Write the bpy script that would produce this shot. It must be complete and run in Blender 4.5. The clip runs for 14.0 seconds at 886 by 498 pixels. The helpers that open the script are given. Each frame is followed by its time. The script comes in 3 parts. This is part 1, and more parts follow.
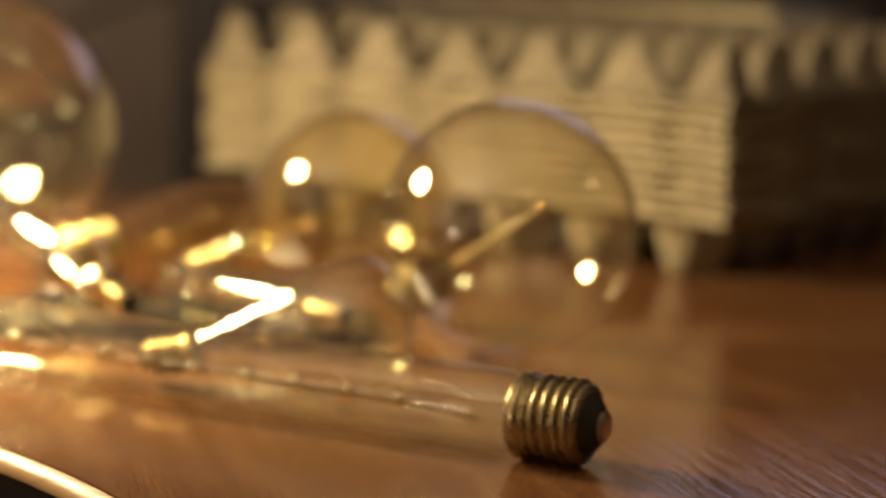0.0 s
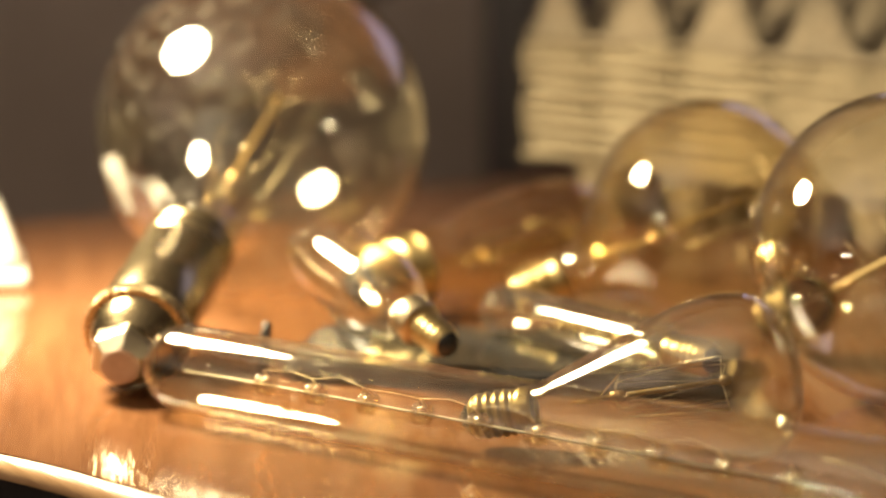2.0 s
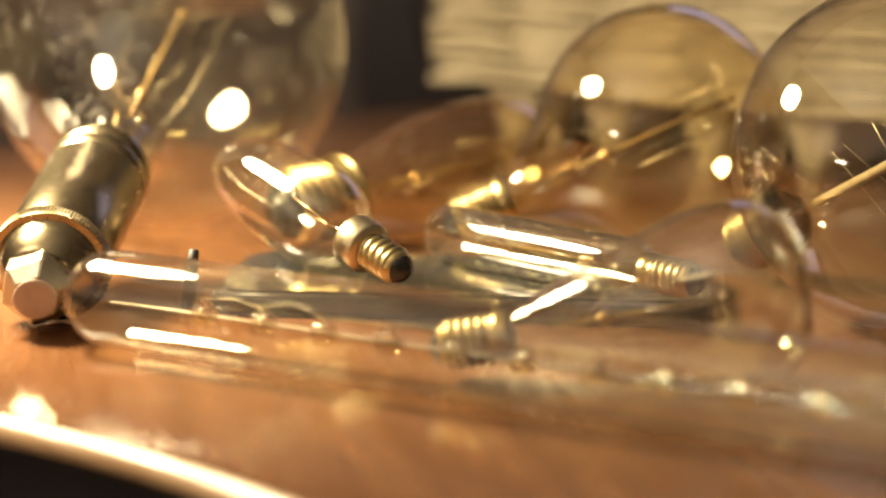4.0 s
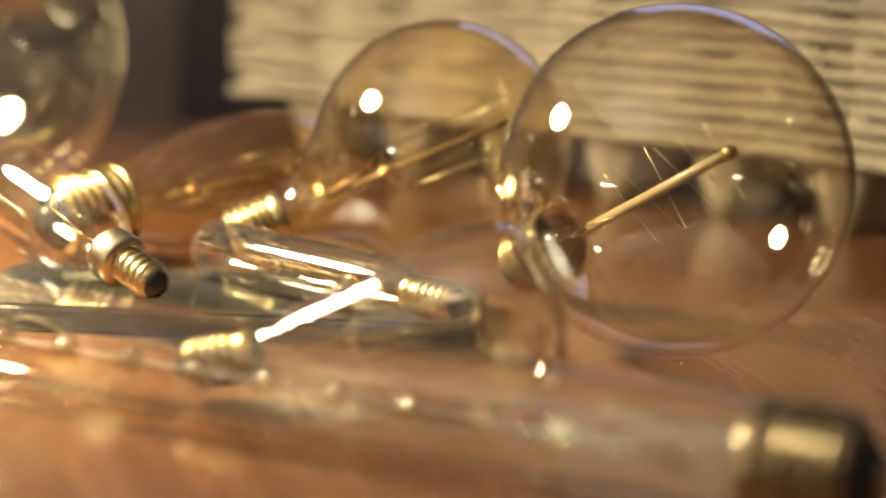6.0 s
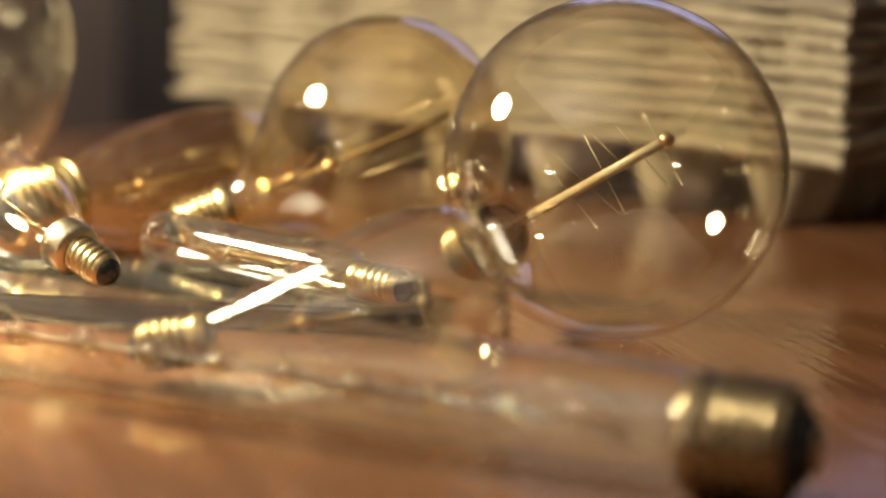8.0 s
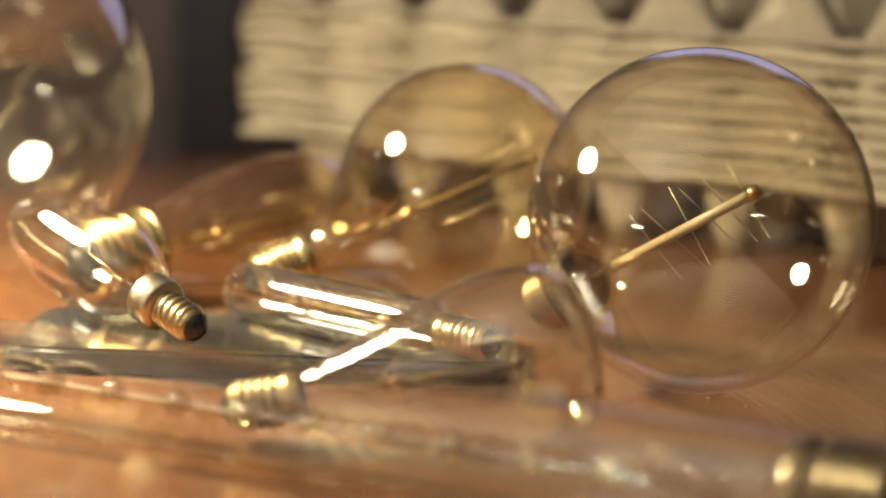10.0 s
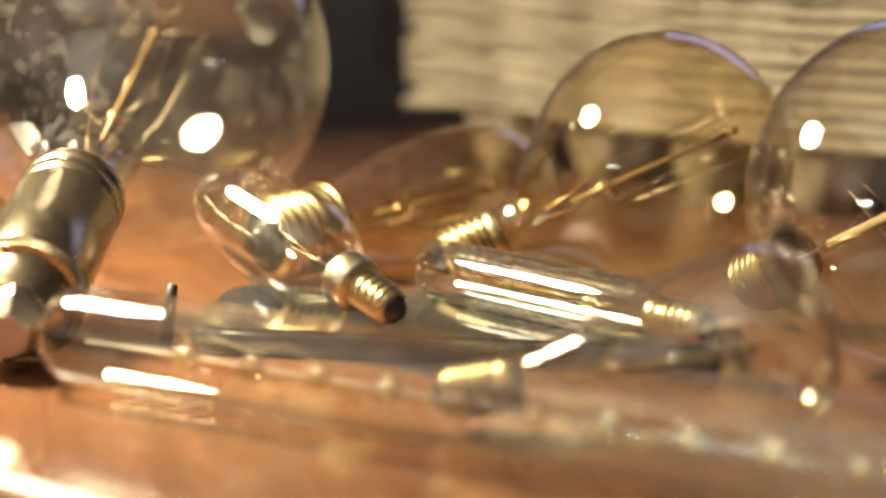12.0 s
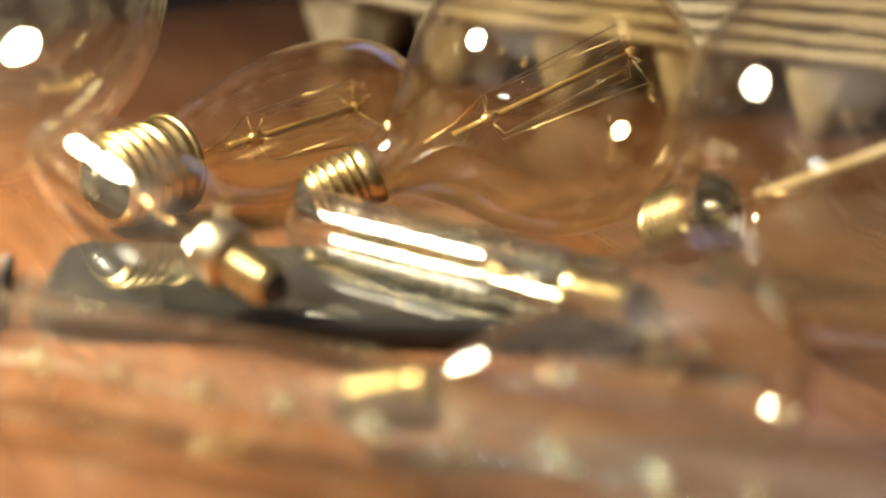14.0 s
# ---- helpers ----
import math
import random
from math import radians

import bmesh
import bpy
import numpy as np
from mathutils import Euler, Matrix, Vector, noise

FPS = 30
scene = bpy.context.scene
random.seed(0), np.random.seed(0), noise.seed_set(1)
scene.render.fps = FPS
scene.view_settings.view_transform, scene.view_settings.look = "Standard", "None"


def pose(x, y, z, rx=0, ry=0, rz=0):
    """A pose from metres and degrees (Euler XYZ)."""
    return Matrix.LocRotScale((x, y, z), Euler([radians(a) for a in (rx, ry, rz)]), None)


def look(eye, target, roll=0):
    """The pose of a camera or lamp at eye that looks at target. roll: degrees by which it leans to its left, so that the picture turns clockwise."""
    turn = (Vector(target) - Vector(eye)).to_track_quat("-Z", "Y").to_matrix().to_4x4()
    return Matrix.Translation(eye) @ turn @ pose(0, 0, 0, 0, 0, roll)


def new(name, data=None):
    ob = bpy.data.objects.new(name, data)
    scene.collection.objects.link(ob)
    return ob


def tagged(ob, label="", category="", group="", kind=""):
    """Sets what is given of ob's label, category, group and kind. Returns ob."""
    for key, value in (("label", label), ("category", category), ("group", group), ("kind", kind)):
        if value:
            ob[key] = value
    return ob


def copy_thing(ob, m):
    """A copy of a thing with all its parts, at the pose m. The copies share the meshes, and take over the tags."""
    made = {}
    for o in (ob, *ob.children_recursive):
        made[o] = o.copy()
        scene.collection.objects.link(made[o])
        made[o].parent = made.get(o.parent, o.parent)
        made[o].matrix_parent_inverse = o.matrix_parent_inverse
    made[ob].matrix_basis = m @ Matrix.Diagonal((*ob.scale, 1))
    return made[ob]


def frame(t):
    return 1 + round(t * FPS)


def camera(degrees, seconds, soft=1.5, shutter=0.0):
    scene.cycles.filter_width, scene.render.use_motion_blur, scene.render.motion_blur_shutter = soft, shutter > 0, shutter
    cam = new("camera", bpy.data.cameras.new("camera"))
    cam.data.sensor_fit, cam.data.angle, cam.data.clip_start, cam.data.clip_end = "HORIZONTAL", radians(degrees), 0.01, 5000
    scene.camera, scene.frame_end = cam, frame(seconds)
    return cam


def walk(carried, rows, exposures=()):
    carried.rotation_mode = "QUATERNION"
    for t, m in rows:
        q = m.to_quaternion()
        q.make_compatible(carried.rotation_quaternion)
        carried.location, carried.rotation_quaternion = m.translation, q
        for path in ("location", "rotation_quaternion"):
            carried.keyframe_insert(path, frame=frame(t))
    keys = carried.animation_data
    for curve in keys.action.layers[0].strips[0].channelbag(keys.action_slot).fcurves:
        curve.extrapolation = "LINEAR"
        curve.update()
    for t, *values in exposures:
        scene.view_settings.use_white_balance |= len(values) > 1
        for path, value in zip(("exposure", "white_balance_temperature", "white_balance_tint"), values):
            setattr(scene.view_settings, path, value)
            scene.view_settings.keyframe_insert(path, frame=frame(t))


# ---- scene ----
cam = camera(21.48, 14.0, soft=2.2)
ROWS = [
    (0.0, look((0.0688, -0.9610, 0.1669), (0.0499, -0.3678, 0.0788), 2.07)),
    (0.5, look((0.0854, -0.9176, 0.1704), (0.0323, -0.3274, 0.0762), 1.56)),
    (1.0, look((0.0848, -0.8808, 0.1666), (0.0130, -0.2941, 0.0634), 1.14)),
    (1.3, look((0.0790, -0.8610, 0.1659), (-0.0070, -0.2752, 0.0689), 0.69)),
    (1.5, look((0.0700, -0.8476, 0.1659), (-0.0186, -0.2619, 0.0707), 0.39)),
    (1.8, look((0.0507, -0.8261, 0.1662), (-0.0440, -0.2425, 0.0641), 0.15)),
    (2.0, look((0.0373, -0.8121, 0.1670), (-0.0567, -0.2283, 0.0653), 0.17)),
    (2.2, look((0.0257, -0.7994, 0.1684), (-0.0712, -0.2150, 0.0731), 0.41)),
    (2.3, look((0.0205, -0.7939, 0.1691), (-0.0762, -0.2089, 0.0776), 0.60)),
    (2.5, look((0.0107, -0.7852, 0.1698), (-0.0808, -0.2001, 0.0734), 0.99)),
    (2.7, look((0.0013, -0.7800, 0.1659), (-0.0827, -0.1946, 0.0646), 1.16)),
    (3.0, look((-0.0082, -0.7762, 0.1554), (-0.0837, -0.1905, 0.0494), 0.86)),
    (3.3, look((-0.0106, -0.7728, 0.1525), (-0.0853, -0.1878, 0.0419), 0.47)),
    (3.5, look((-0.0108, -0.7688, 0.1510), (-0.0794, -0.1835, 0.0381), 0.22)),
    (3.8, look((-0.0105, -0.7588, 0.1438), (-0.0669, -0.1713, 0.0360), 0.01)),
    (4.0, look((-0.0092, -0.7510, 0.1410), (-0.0573, -0.1632, 0.0307), 0.12)),
    (4.2, look((-0.0018, -0.7439, 0.1435), (-0.0407, -0.1556, 0.0320), 0.41)),
    (6.3, look((0.0170, -0.7314, 0.1370), (0.0107, -0.1406, 0.0321), 2.37)),
    (6.5, look((0.0170, -0.7325, 0.1360), (0.0181, -0.1418, 0.0304), 2.37)),
    (7.0, look((0.0171, -0.7361, 0.1326), (0.0228, -0.1451, 0.0295), 2.58)),
    (7.2, look((0.0201, -0.7392, 0.1281), (0.0241, -0.1475, 0.0285), 2.52)),
    (9.3, look((0.0038, -0.7504, 0.1447), (0.0088, -0.1595, 0.0410), 1.28)),
    (9.5, look((0.0052, -0.7490, 0.1443), (0.0052, -0.1574, 0.0443), 1.41)),
    (10.0, look((0.0007, -0.7464, 0.1451), (-0.0050, -0.1546, 0.0463), 1.58)),
    (10.5, look((-0.0041, -0.7459, 0.1415), (-0.0172, -0.1545, 0.0407), 1.44)),
    (11.0, look((-0.0076, -0.7448, 0.1394), (-0.0246, -0.1539, 0.0367), 1.34)),
    (11.3, look((-0.0153, -0.7392, 0.1386), (-0.0332, -0.1484, 0.0356), 1.27)),
    (11.5, look((-0.0208, -0.7329, 0.1383), (-0.0463, -0.1423, 0.0355), 1.25)),
    (12.0, look((-0.0296, -0.7144, 0.1405), (-0.0601, -0.1248, 0.0339), 1.27)),
    (12.5, look((-0.0439, -0.6895, 0.1493), (-0.0671, -0.1001, 0.0395), 1.56)),
    (12.8, look((-0.0575, -0.6712, 0.1537), (-0.0733, -0.0825, 0.0390), 1.45)),
    (13.0, look((-0.0617, -0.6595, 0.1551), (-0.0796, -0.0718, 0.0360), 1.29)),
    (13.1, look((-0.0617, -0.6542, 0.1553), (-0.0808, -0.0667, 0.0349), 1.22)),
    (13.2, look((-0.0616, -0.6494, 0.1554), (-0.0805, -0.0628, 0.0307), 1.17)),
    (13.3, look((-0.0614, -0.6451, 0.1554), (-0.0737, -0.0602, 0.0223), 1.15)),
    (13.4, look((-0.0613, -0.6411, 0.1555), (-0.0656, -0.0582, 0.0133), 1.17)),
    (13.5, look((-0.0613, -0.6376, 0.1557), (-0.0578, -0.0550, 0.0122), 1.22)),
    (13.7, look((-0.0616, -0.6316, 0.1573), (-0.0462, -0.0488, 0.0155), 1.45)),
    (13.8, look((-0.0619, -0.6291, 0.1586), (-0.0419, -0.0468, 0.0154), 1.60)),
    (14.0, look((-0.0626, -0.6243, 0.1617), (-0.0311, -0.0455, 0.0068), 1.97)),
]
cam.data.dof.use_dof = True
cam.data.dof.focus_distance = 0.65
cam.data.dof.aperture_fstop = 5.8
walk(cam, ROWS, [(0.0, 0.0, 8700, 10), (1.0, 0.14, 7700, 10), (4.2, 0.12, 7200, 10), (6.3, 0.22, 6500, 10), (9.3, 0.19, 6300, 10), (14.0, 0.15, 6100, 10)])

# ---- light ----
world = bpy.data.worlds.new("world")
scene.world = world
world.use_nodes = True
world.node_tree.nodes["Background"].inputs[0].default_value = (0.9, 0.8, 0.72, 1)
world.node_tree.nodes["Background"].inputs[1].default_value = 0.03
scene.view_settings.exposure = 0.0
scene.cycles.transparent_max_bounces = 32


def area_lamp(name, eye, target, size_x, size_y, watts, color, spread=180, shape="ELLIPSE"):
    data = bpy.data.lights.new(name, "AREA")
    data.shape, data.size, data.size_y, data.energy, data.color = shape, size_x, size_y, watts, color
    data.spread = math.radians(spread)
    ob = new(name, data)
    ob.matrix_world = look(eye, target)
    return ob


LAMP = (-0.294, -0.056, 0.221)
area_lamp("desk_lamp_light", LAMP, (-0.150, -0.052, 0.0), 0.106, 0.092, 3.6, (1.0, 0.87, 0.58), 130)
# Unseen fill lamp, added to brighten the room by bounce off the ceiling.
area_lamp("ceiling_fill_light", (-1.4, -1.5, 0.1), (-1.3, -1.3, 3.0), 0.35, 0.35, 54.0, (1.0, 0.88, 0.72))


# ---- materials ----
def material(name):
    m = bpy.data.materials.new(name)
    m.use_nodes = True
    nt = m.node_tree
    return m, nt, nt.nodes["Principled BSDF"]


def node(nt, kind, **sets):
    n = nt.nodes.new(kind)
    for key, value in sets.items():
        n.inputs[key.replace("_", " ")].default_value = value
    return n


def coords(nt, scale=(1, 1, 1), turn=0.0, kind="Object"):
    tc = nt.nodes.new("ShaderNodeTexCoord")
    mp = nt.nodes.new("ShaderNodeMapping")
    mp.inputs["Scale"].default_value = scale
    mp.inputs["Rotation"].default_value = (0, 0, turn)
    nt.links.new(tc.outputs[kind], mp.inputs["Vector"])
    return mp.outputs[0]


def noise_tex(nt, vec, scale, detail=4.0, rough=0.55):
    n = node(nt, "ShaderNodeTexNoise", Scale=scale, Detail=detail, Roughness=rough)
    nt.links.new(vec, n.inputs["Vector"])
    return n.outputs["Fac"]


def ramp(nt, fac, stops):
    r = nt.nodes.new("ShaderNodeValToRGB")
    el = r.color_ramp.elements
    while len(el) < len(stops):
        el.new(0.5)
    for e, (p, c) in zip(el, stops):
        e.position, e.color = p, (*c, 1)
    nt.links.new(fac, r.inputs[0])
    return r.outputs[0]


def bump(nt, fac, bsdf, strength, distance):
    b = node(nt, "ShaderNodeBump", Strength=strength, Distance=distance)
    nt.links.new(fac, b.inputs["Height"])
    nt.links.new(b.outputs[0], bsdf.inputs["Normal"])


def glass(name, tint, gloss=1.0):
    """Thin clear bulb glass: tinted see-through walls with a surface gloss and faint dust."""
    m, nt, bsdf = material(name)
    nt.nodes.remove(bsdf)
    out = nt.nodes["Material Output"]
    see = node(nt, "ShaderNodeBsdfTransparent", Color=(*tint, 1))
    shine = node(nt, "ShaderNodeBsdfGlossy", Color=(1, 1, 1, 1), Roughness=0.03)
    dust = node(nt, "ShaderNodeBsdfDiffuse", Color=(0.6, 0.56, 0.5, 1))
    lw = node(nt, "ShaderNodeLayerWeight", Blend=0.5)
    power = nt.nodes.new("ShaderNodeMath")
    power.operation = "POWER"
    nt.links.new(lw.outputs["Facing"], power.inputs[0])
    power.inputs[1].default_value = 3.6
    scale = nt.nodes.new("ShaderNodeMath")
    scale.operation = "MULTIPLY_ADD"
    nt.links.new(power.outputs[0], scale.inputs[0])
    scale.inputs[1].default_value, scale.inputs[2].default_value = 0.80 * min(gloss, 1.2), 0.045 * gloss
    mix = nt.nodes.new("ShaderNodeMixShader")
    nt.links.new(scale.outputs[0], mix.inputs[0])
    nt.links.new(see.outputs[0], mix.inputs[1])
    nt.links.new(shine.outputs[0], mix.inputs[2])
    vec = coords(nt)
    spots = ramp(nt, noise_tex(nt, vec, 160, 6, 0.7), [(0.5, (0, 0, 0)), (0.85, (0.045, 0.045, 0.045))])
    mix2 = nt.nodes.new("ShaderNodeMixShader")
    nt.links.new(spots, mix2.inputs[0])
    nt.links.new(mix.outputs[0], mix2.inputs[1])
    nt.links.new(dust.outputs[0], mix2.inputs[2])
    nt.links.new(mix2.outputs[0], out.inputs["Surface"])
    return m


def metal(name, light, dark, rough, scale=90):
    m, nt, bsdf = material(name)
    vec = coords(nt)
    n = noise_tex(nt, vec, scale, 5, 0.6)
    nt.links.new(ramp(nt, n, [(0.3, dark), (0.65, light)]), bsdf.inputs["Base Color"])
    bsdf.inputs["Metallic"].default_value = 1.0
    r = ramp(nt, noise_tex(nt, vec, scale * 4, 4), [(0.3, (rough * 0.9,) * 3), (0.8, (rough * 1.15,) * 3)])
    nt.links.new(r, bsdf.inputs["Roughness"])
    return m


def plain(name, light, dark, rough, scale=60, bump_by=0.0):
    m, nt, bsdf = material(name)
    vec = coords(nt)
    n = noise_tex(nt, vec, scale, 5, 0.6)
    nt.links.new(ramp(nt, n, [(0.3, dark), (0.7, light)]), bsdf.inputs["Base Color"])
    bsdf.inputs["Roughness"].default_value = rough
    if bump_by:
        bump(nt, noise_tex(nt, vec, scale * 5, 4), bsdf, 0.5, bump_by)
    return m


CLEAR = glass("clear_glass", (0.985, 0.975, 0.925), 1.05)
THICK = glass("thick_clear_glass", (0.955, 0.945, 0.90), 2.3)
AMBER = glass("amber_glass", (0.98, 0.945, 0.85))
FLASK = glass("flask_glass", (0.972, 0.962, 0.918), 1.5)
SMOKE = glass("warm_glass", (0.985, 0.97, 0.92), 1.1)
BEAD = glass("bead_glass", (0.88, 0.80, 0.63), 5.0)
BRASS = metal("bright_brass", (0.55, 0.435, 0.215), (0.36, 0.27, 0.13), 0.30)
BRONZE = metal("aged_brass", (0.36, 0.29, 0.185), (0.335, 0.27, 0.168), 0.24, 140)
PALE_BRASS = metal("pale_dull_brass", (0.62, 0.53, 0.36), (0.52, 0.44, 0.29), 0.30)
STEEL = metal("nut_steel", (0.64, 0.57, 0.44), (0.52, 0.45, 0.34), 0.30)
AGED_RING = metal("knurled_aged_brass", (0.45, 0.36, 0.21), (0.33, 0.26, 0.15), 0.28)
WIRE = metal("filament_wire", (0.55, 0.475, 0.35), (0.38, 0.325, 0.24), 0.42)
DARK_WIRE = metal("dull_dark_wire", (0.30, 0.27, 0.23), (0.20, 0.18, 0.15), 0.5)
AMBER_ROD = plain("amber_glass_rod", (0.27, 0.185, 0.08), (0.18, 0.12, 0.05), 0.22, 150)
COPPER = metal("copper_wire", (0.70, 0.50, 0.29), (0.5, 0.34, 0.18), 0.34)
BLACK = plain("black_insulator", (0.030, 0.028, 0.026), (0.015, 0.014, 0.013), 0.25)
PHONE = plain("phone_glass", (0.030, 0.028, 0.027), (0.024, 0.023, 0.022), 0.05)
CASE = plain("phone_case", (0.030, 0.028, 0.028), (0.020, 0.019, 0.019), 0.18)
WHITE = plain("white_plastic", (0.82, 0.80, 0.76), (0.74, 0.72, 0.68), 0.35, 40)
GREY = plain("grey_panel", (0.52, 0.53, 0.57), (0.46, 0.47, 0.51), 0.22, 30)
TRIM = metal("brushed_brass_trim", (0.82, 0.68, 0.38), (0.74, 0.60, 0.32), 0.55)
# Dark furniture panels; also the painted shade on the desk's lower edge.
DARK = plain("dark_panel_and_shade", (0.066, 0.057, 0.060), (0.048, 0.042, 0.045), 0.45, 12)
WALL = plain("dim_wall_paint", (0.36, 0.305, 0.285), (0.24, 0.20, 0.19), 0.8, 3, 0.0005)
CEILING = plain("white_ceiling_paint", (0.80, 0.78, 0.74), (0.74, 0.72, 0.68), 0.9, 4)
FLOOR = plain("dark_floor_boards", (0.06, 0.045, 0.035), (0.035, 0.026, 0.02), 0.5, 8)
HOLE = plain("dull_brown_plug", (0.46, 0.31, 0.23), (0.38, 0.25, 0.18), 0.6, 200)
NECK = plain("neck_shade_brown", (0.075, 0.045, 0.028), (0.045, 0.028, 0.018), 0.6)
RUBBER = plain("black_rubber", (0.02, 0.02, 0.02), (0.012, 0.012, 0.012), 0.5)
ROD = plain("frosted_glass_rod", (0.46, 0.37, 0.23), (0.30, 0.23, 0.13), 0.35, 260)


def along_grain(nt, scale, turn):
    """Coordinates turned to the grain and then stretched along it."""
    mp = nt.nodes.new("ShaderNodeMapping")
    mp.inputs["Scale"].default_value = scale
    nt.links.new(coords(nt, (1, 1, 1), -turn), mp.inputs["Vector"])
    return mp.outputs[0]


def wood(name, tones, turn, gloss):
    m, nt, bsdf = material(name)
    grain = along_grain(nt, (7, 75, 40), turn)
    fine = along_grain(nt, (40, 800, 200), turn)
    dents = noise_tex(nt, along_grain(nt, (30, 300, 60), turn), 1.0, 3, 0.6)
    broad = noise_tex(nt, grain, 1.0, 5, 0.6)
    pores = noise_tex(nt, fine, 1.0, 3, 0.6)
    mixed = nt.nodes.new("ShaderNodeMath")
    mixed.operation = "MULTIPLY_ADD"
    nt.links.new(pores, mixed.inputs[0])
    mixed.inputs[1].default_value = 0.45
    nt.links.new(broad, mixed.inputs[2])
    nt.links.new(ramp(nt, mixed.outputs[0], [(0.45, tones[0]), (0.72, tones[1]), (0.95, tones[2])]), bsdf.inputs["Base Color"])
    smudge = noise_tex(nt, coords(nt), 26, 4)
    nt.links.new(ramp(nt, smudge, [(0.3, (gloss * 0.8,) * 3), (0.7, (gloss * 1.35,) * 3)]), bsdf.inputs["Roughness"])
    bsdf.inputs["Specular IOR Level"].default_value = 0.5
    bump(nt, dents, bsdf, 0.80, 0.0005)
    return m


WOOD = wood("varnished_wood", [(0.108, 0.044, 0.020), (0.156, 0.068, 0.032), (0.198, 0.091, 0.044)], radians(106), 0.11)
# Lighter than the desk wood: glare on the rounded edge is painted in.
EDGE = wood("glare_wood_edge", [(0.30, 0.165, 0.085), (0.39, 0.235, 0.125), (0.46, 0.29, 0.165)], radians(-40), 0.36)


def pulp(name, dark, light, rough):
    m, nt, bsdf = material(name)
    vec = coords(nt, kind="Object")
    blot = noise_tex(nt, vec, 34, 6, 0.65)
    fibre = noise_tex(nt, vec, 420, 5, 0.7)
    nt.links.new(ramp(nt, blot, [(0.3, dark), (0.7, light)]), bsdf.inputs["Base Color"])
    bsdf.inputs["Roughness"].default_value = 0.95
    bsdf.inputs["Specular IOR Level"].default_value = 0.1
    both = nt.nodes.new("ShaderNodeMath")
    both.operation = "ADD"
    nt.links.new(fibre, both.inputs[0])
    nt.links.new(noise_tex(nt, vec, 170, 4, 0.6), both.inputs[1])
    bump(nt, both.outputs[0], bsdf, 0.8, rough)
    return m


PULP = pulp("paper_pulp", (0.300, 0.250, 0.176), (0.425, 0.362, 0.262), 0.0014)
# Darker, rougher pulp for the top tray only.
DARK_PULP = pulp("dark_paper_pulp", (0.22, 0.185, 0.140), (0.35, 0.295, 0.225), 0.0022)


# ---- mesh helpers ----
def part(name, bm, mat, parent=None, label="", smooth=True):
    bmesh.ops.recalc_face_normals(bm, faces=bm.faces)
    me = bpy.data.meshes.new(name)
    bm.to_mesh(me)
    bm.free()
    me.materials.append(mat)
    if smooth:
        for p in me.polygons:
            p.use_smooth = True
    ob = new(name, me)
    if parent:
        ob.parent = parent
    if label:
        ob["label"] = label
    return ob


def holder(name, m, label, category, group=""):
    ob = new(name)
    ob.empty_display_size = 0.01
    ob.matrix_world = m
    return tagged(ob, label, category, group)


def lathe(profile, seg=48, bm=None):
    """A closed turn of (radius, height) round the z axis."""
    bm = bm or bmesh.new()
    rings = []
    for r, z in profile:
        if r < 1e-6:
            rings.append([bm.verts.new((0, 0, z))])
        else:
            rings.append([bm.verts.new((r * math.cos(2 * math.pi * i / seg), r * math.sin(2 * math.pi * i / seg), z)) for i in range(seg)])
    for a, b in zip(rings, rings[1:]):
        for i in range(seg):
            j = (i + 1) % seg
            if len(a) == 1 and len(b) == 1:
                continue
            if len(a) == 1:
                bm.faces.new((a[0], b[i], b[j]))
            elif len(b) == 1:
                bm.faces.new((a[i], a[j], b[0]))
            else:
                bm.faces.new((a[i], a[j], b[j], b[i]))
    return bm


def sweep(points, radius, seg=6, bm=None):
    """A round wire along points."""
    bm = bm or bmesh.new()
    pts = [Vector(p) for p in points]
    last = None
    up = Vector((0.31, 0.22, 0.92))
    for i, p in enumerate(pts):
        d = (pts[min(i + 1, len(pts) - 1)] - pts[max(i - 1, 0)]).normalized()
        side = d.cross(up)
        if side.length < 1e-3:
            side = d.cross(Vector((1, 0, 0)))
        side.normalize()
        other = d.cross(side).normalized()
        ring = [bm.verts.new(p + radius * (math.cos(2 * math.pi * k / seg) * side + math.sin(2 * math.pi * k / seg) * other)) for k in range(seg)]
        if last:
            for k in range(seg):
                bm.faces.new((last[k], last[(k + 1) % seg], ring[(k + 1) % seg], ring[k]))
        else:
            bm.faces.new(ring)
        last = ring
    bm.faces.new(last)
    return bm


def rounded_box(w, d, h, r, seg=3):
    bm = bmesh.new()
    bmesh.ops.create_cube(bm, size=1, matrix=Matrix.Translation((0, 0, h / 2)) @ Matrix.Diagonal((w, d, h, 1)))
    bmesh.ops.bevel(bm, geom=bm.edges[:], offset=r, segments=seg, affect="EDGES", profile=0.5)
    return bm


def along(p0, p1, turn=0.0):
    """The pose at p0 whose z axis points to p1."""
    d = Vector(p1) - Vector(p0)
    return Matrix.Translation(p0) @ d.to_track_quat("Z", "Y").to_matrix().to_4x4() @ pose(0, 0, 0, 0, 0, turn)


def arc(cx, cz, r, a0, a1, n):
    return [(cx + r * math.cos(radians(a0 + (a1 - a0) * i / n)), cz + r * math.sin(radians(a0 + (a1 - a0) * i / n))) for i in range(n + 1)]


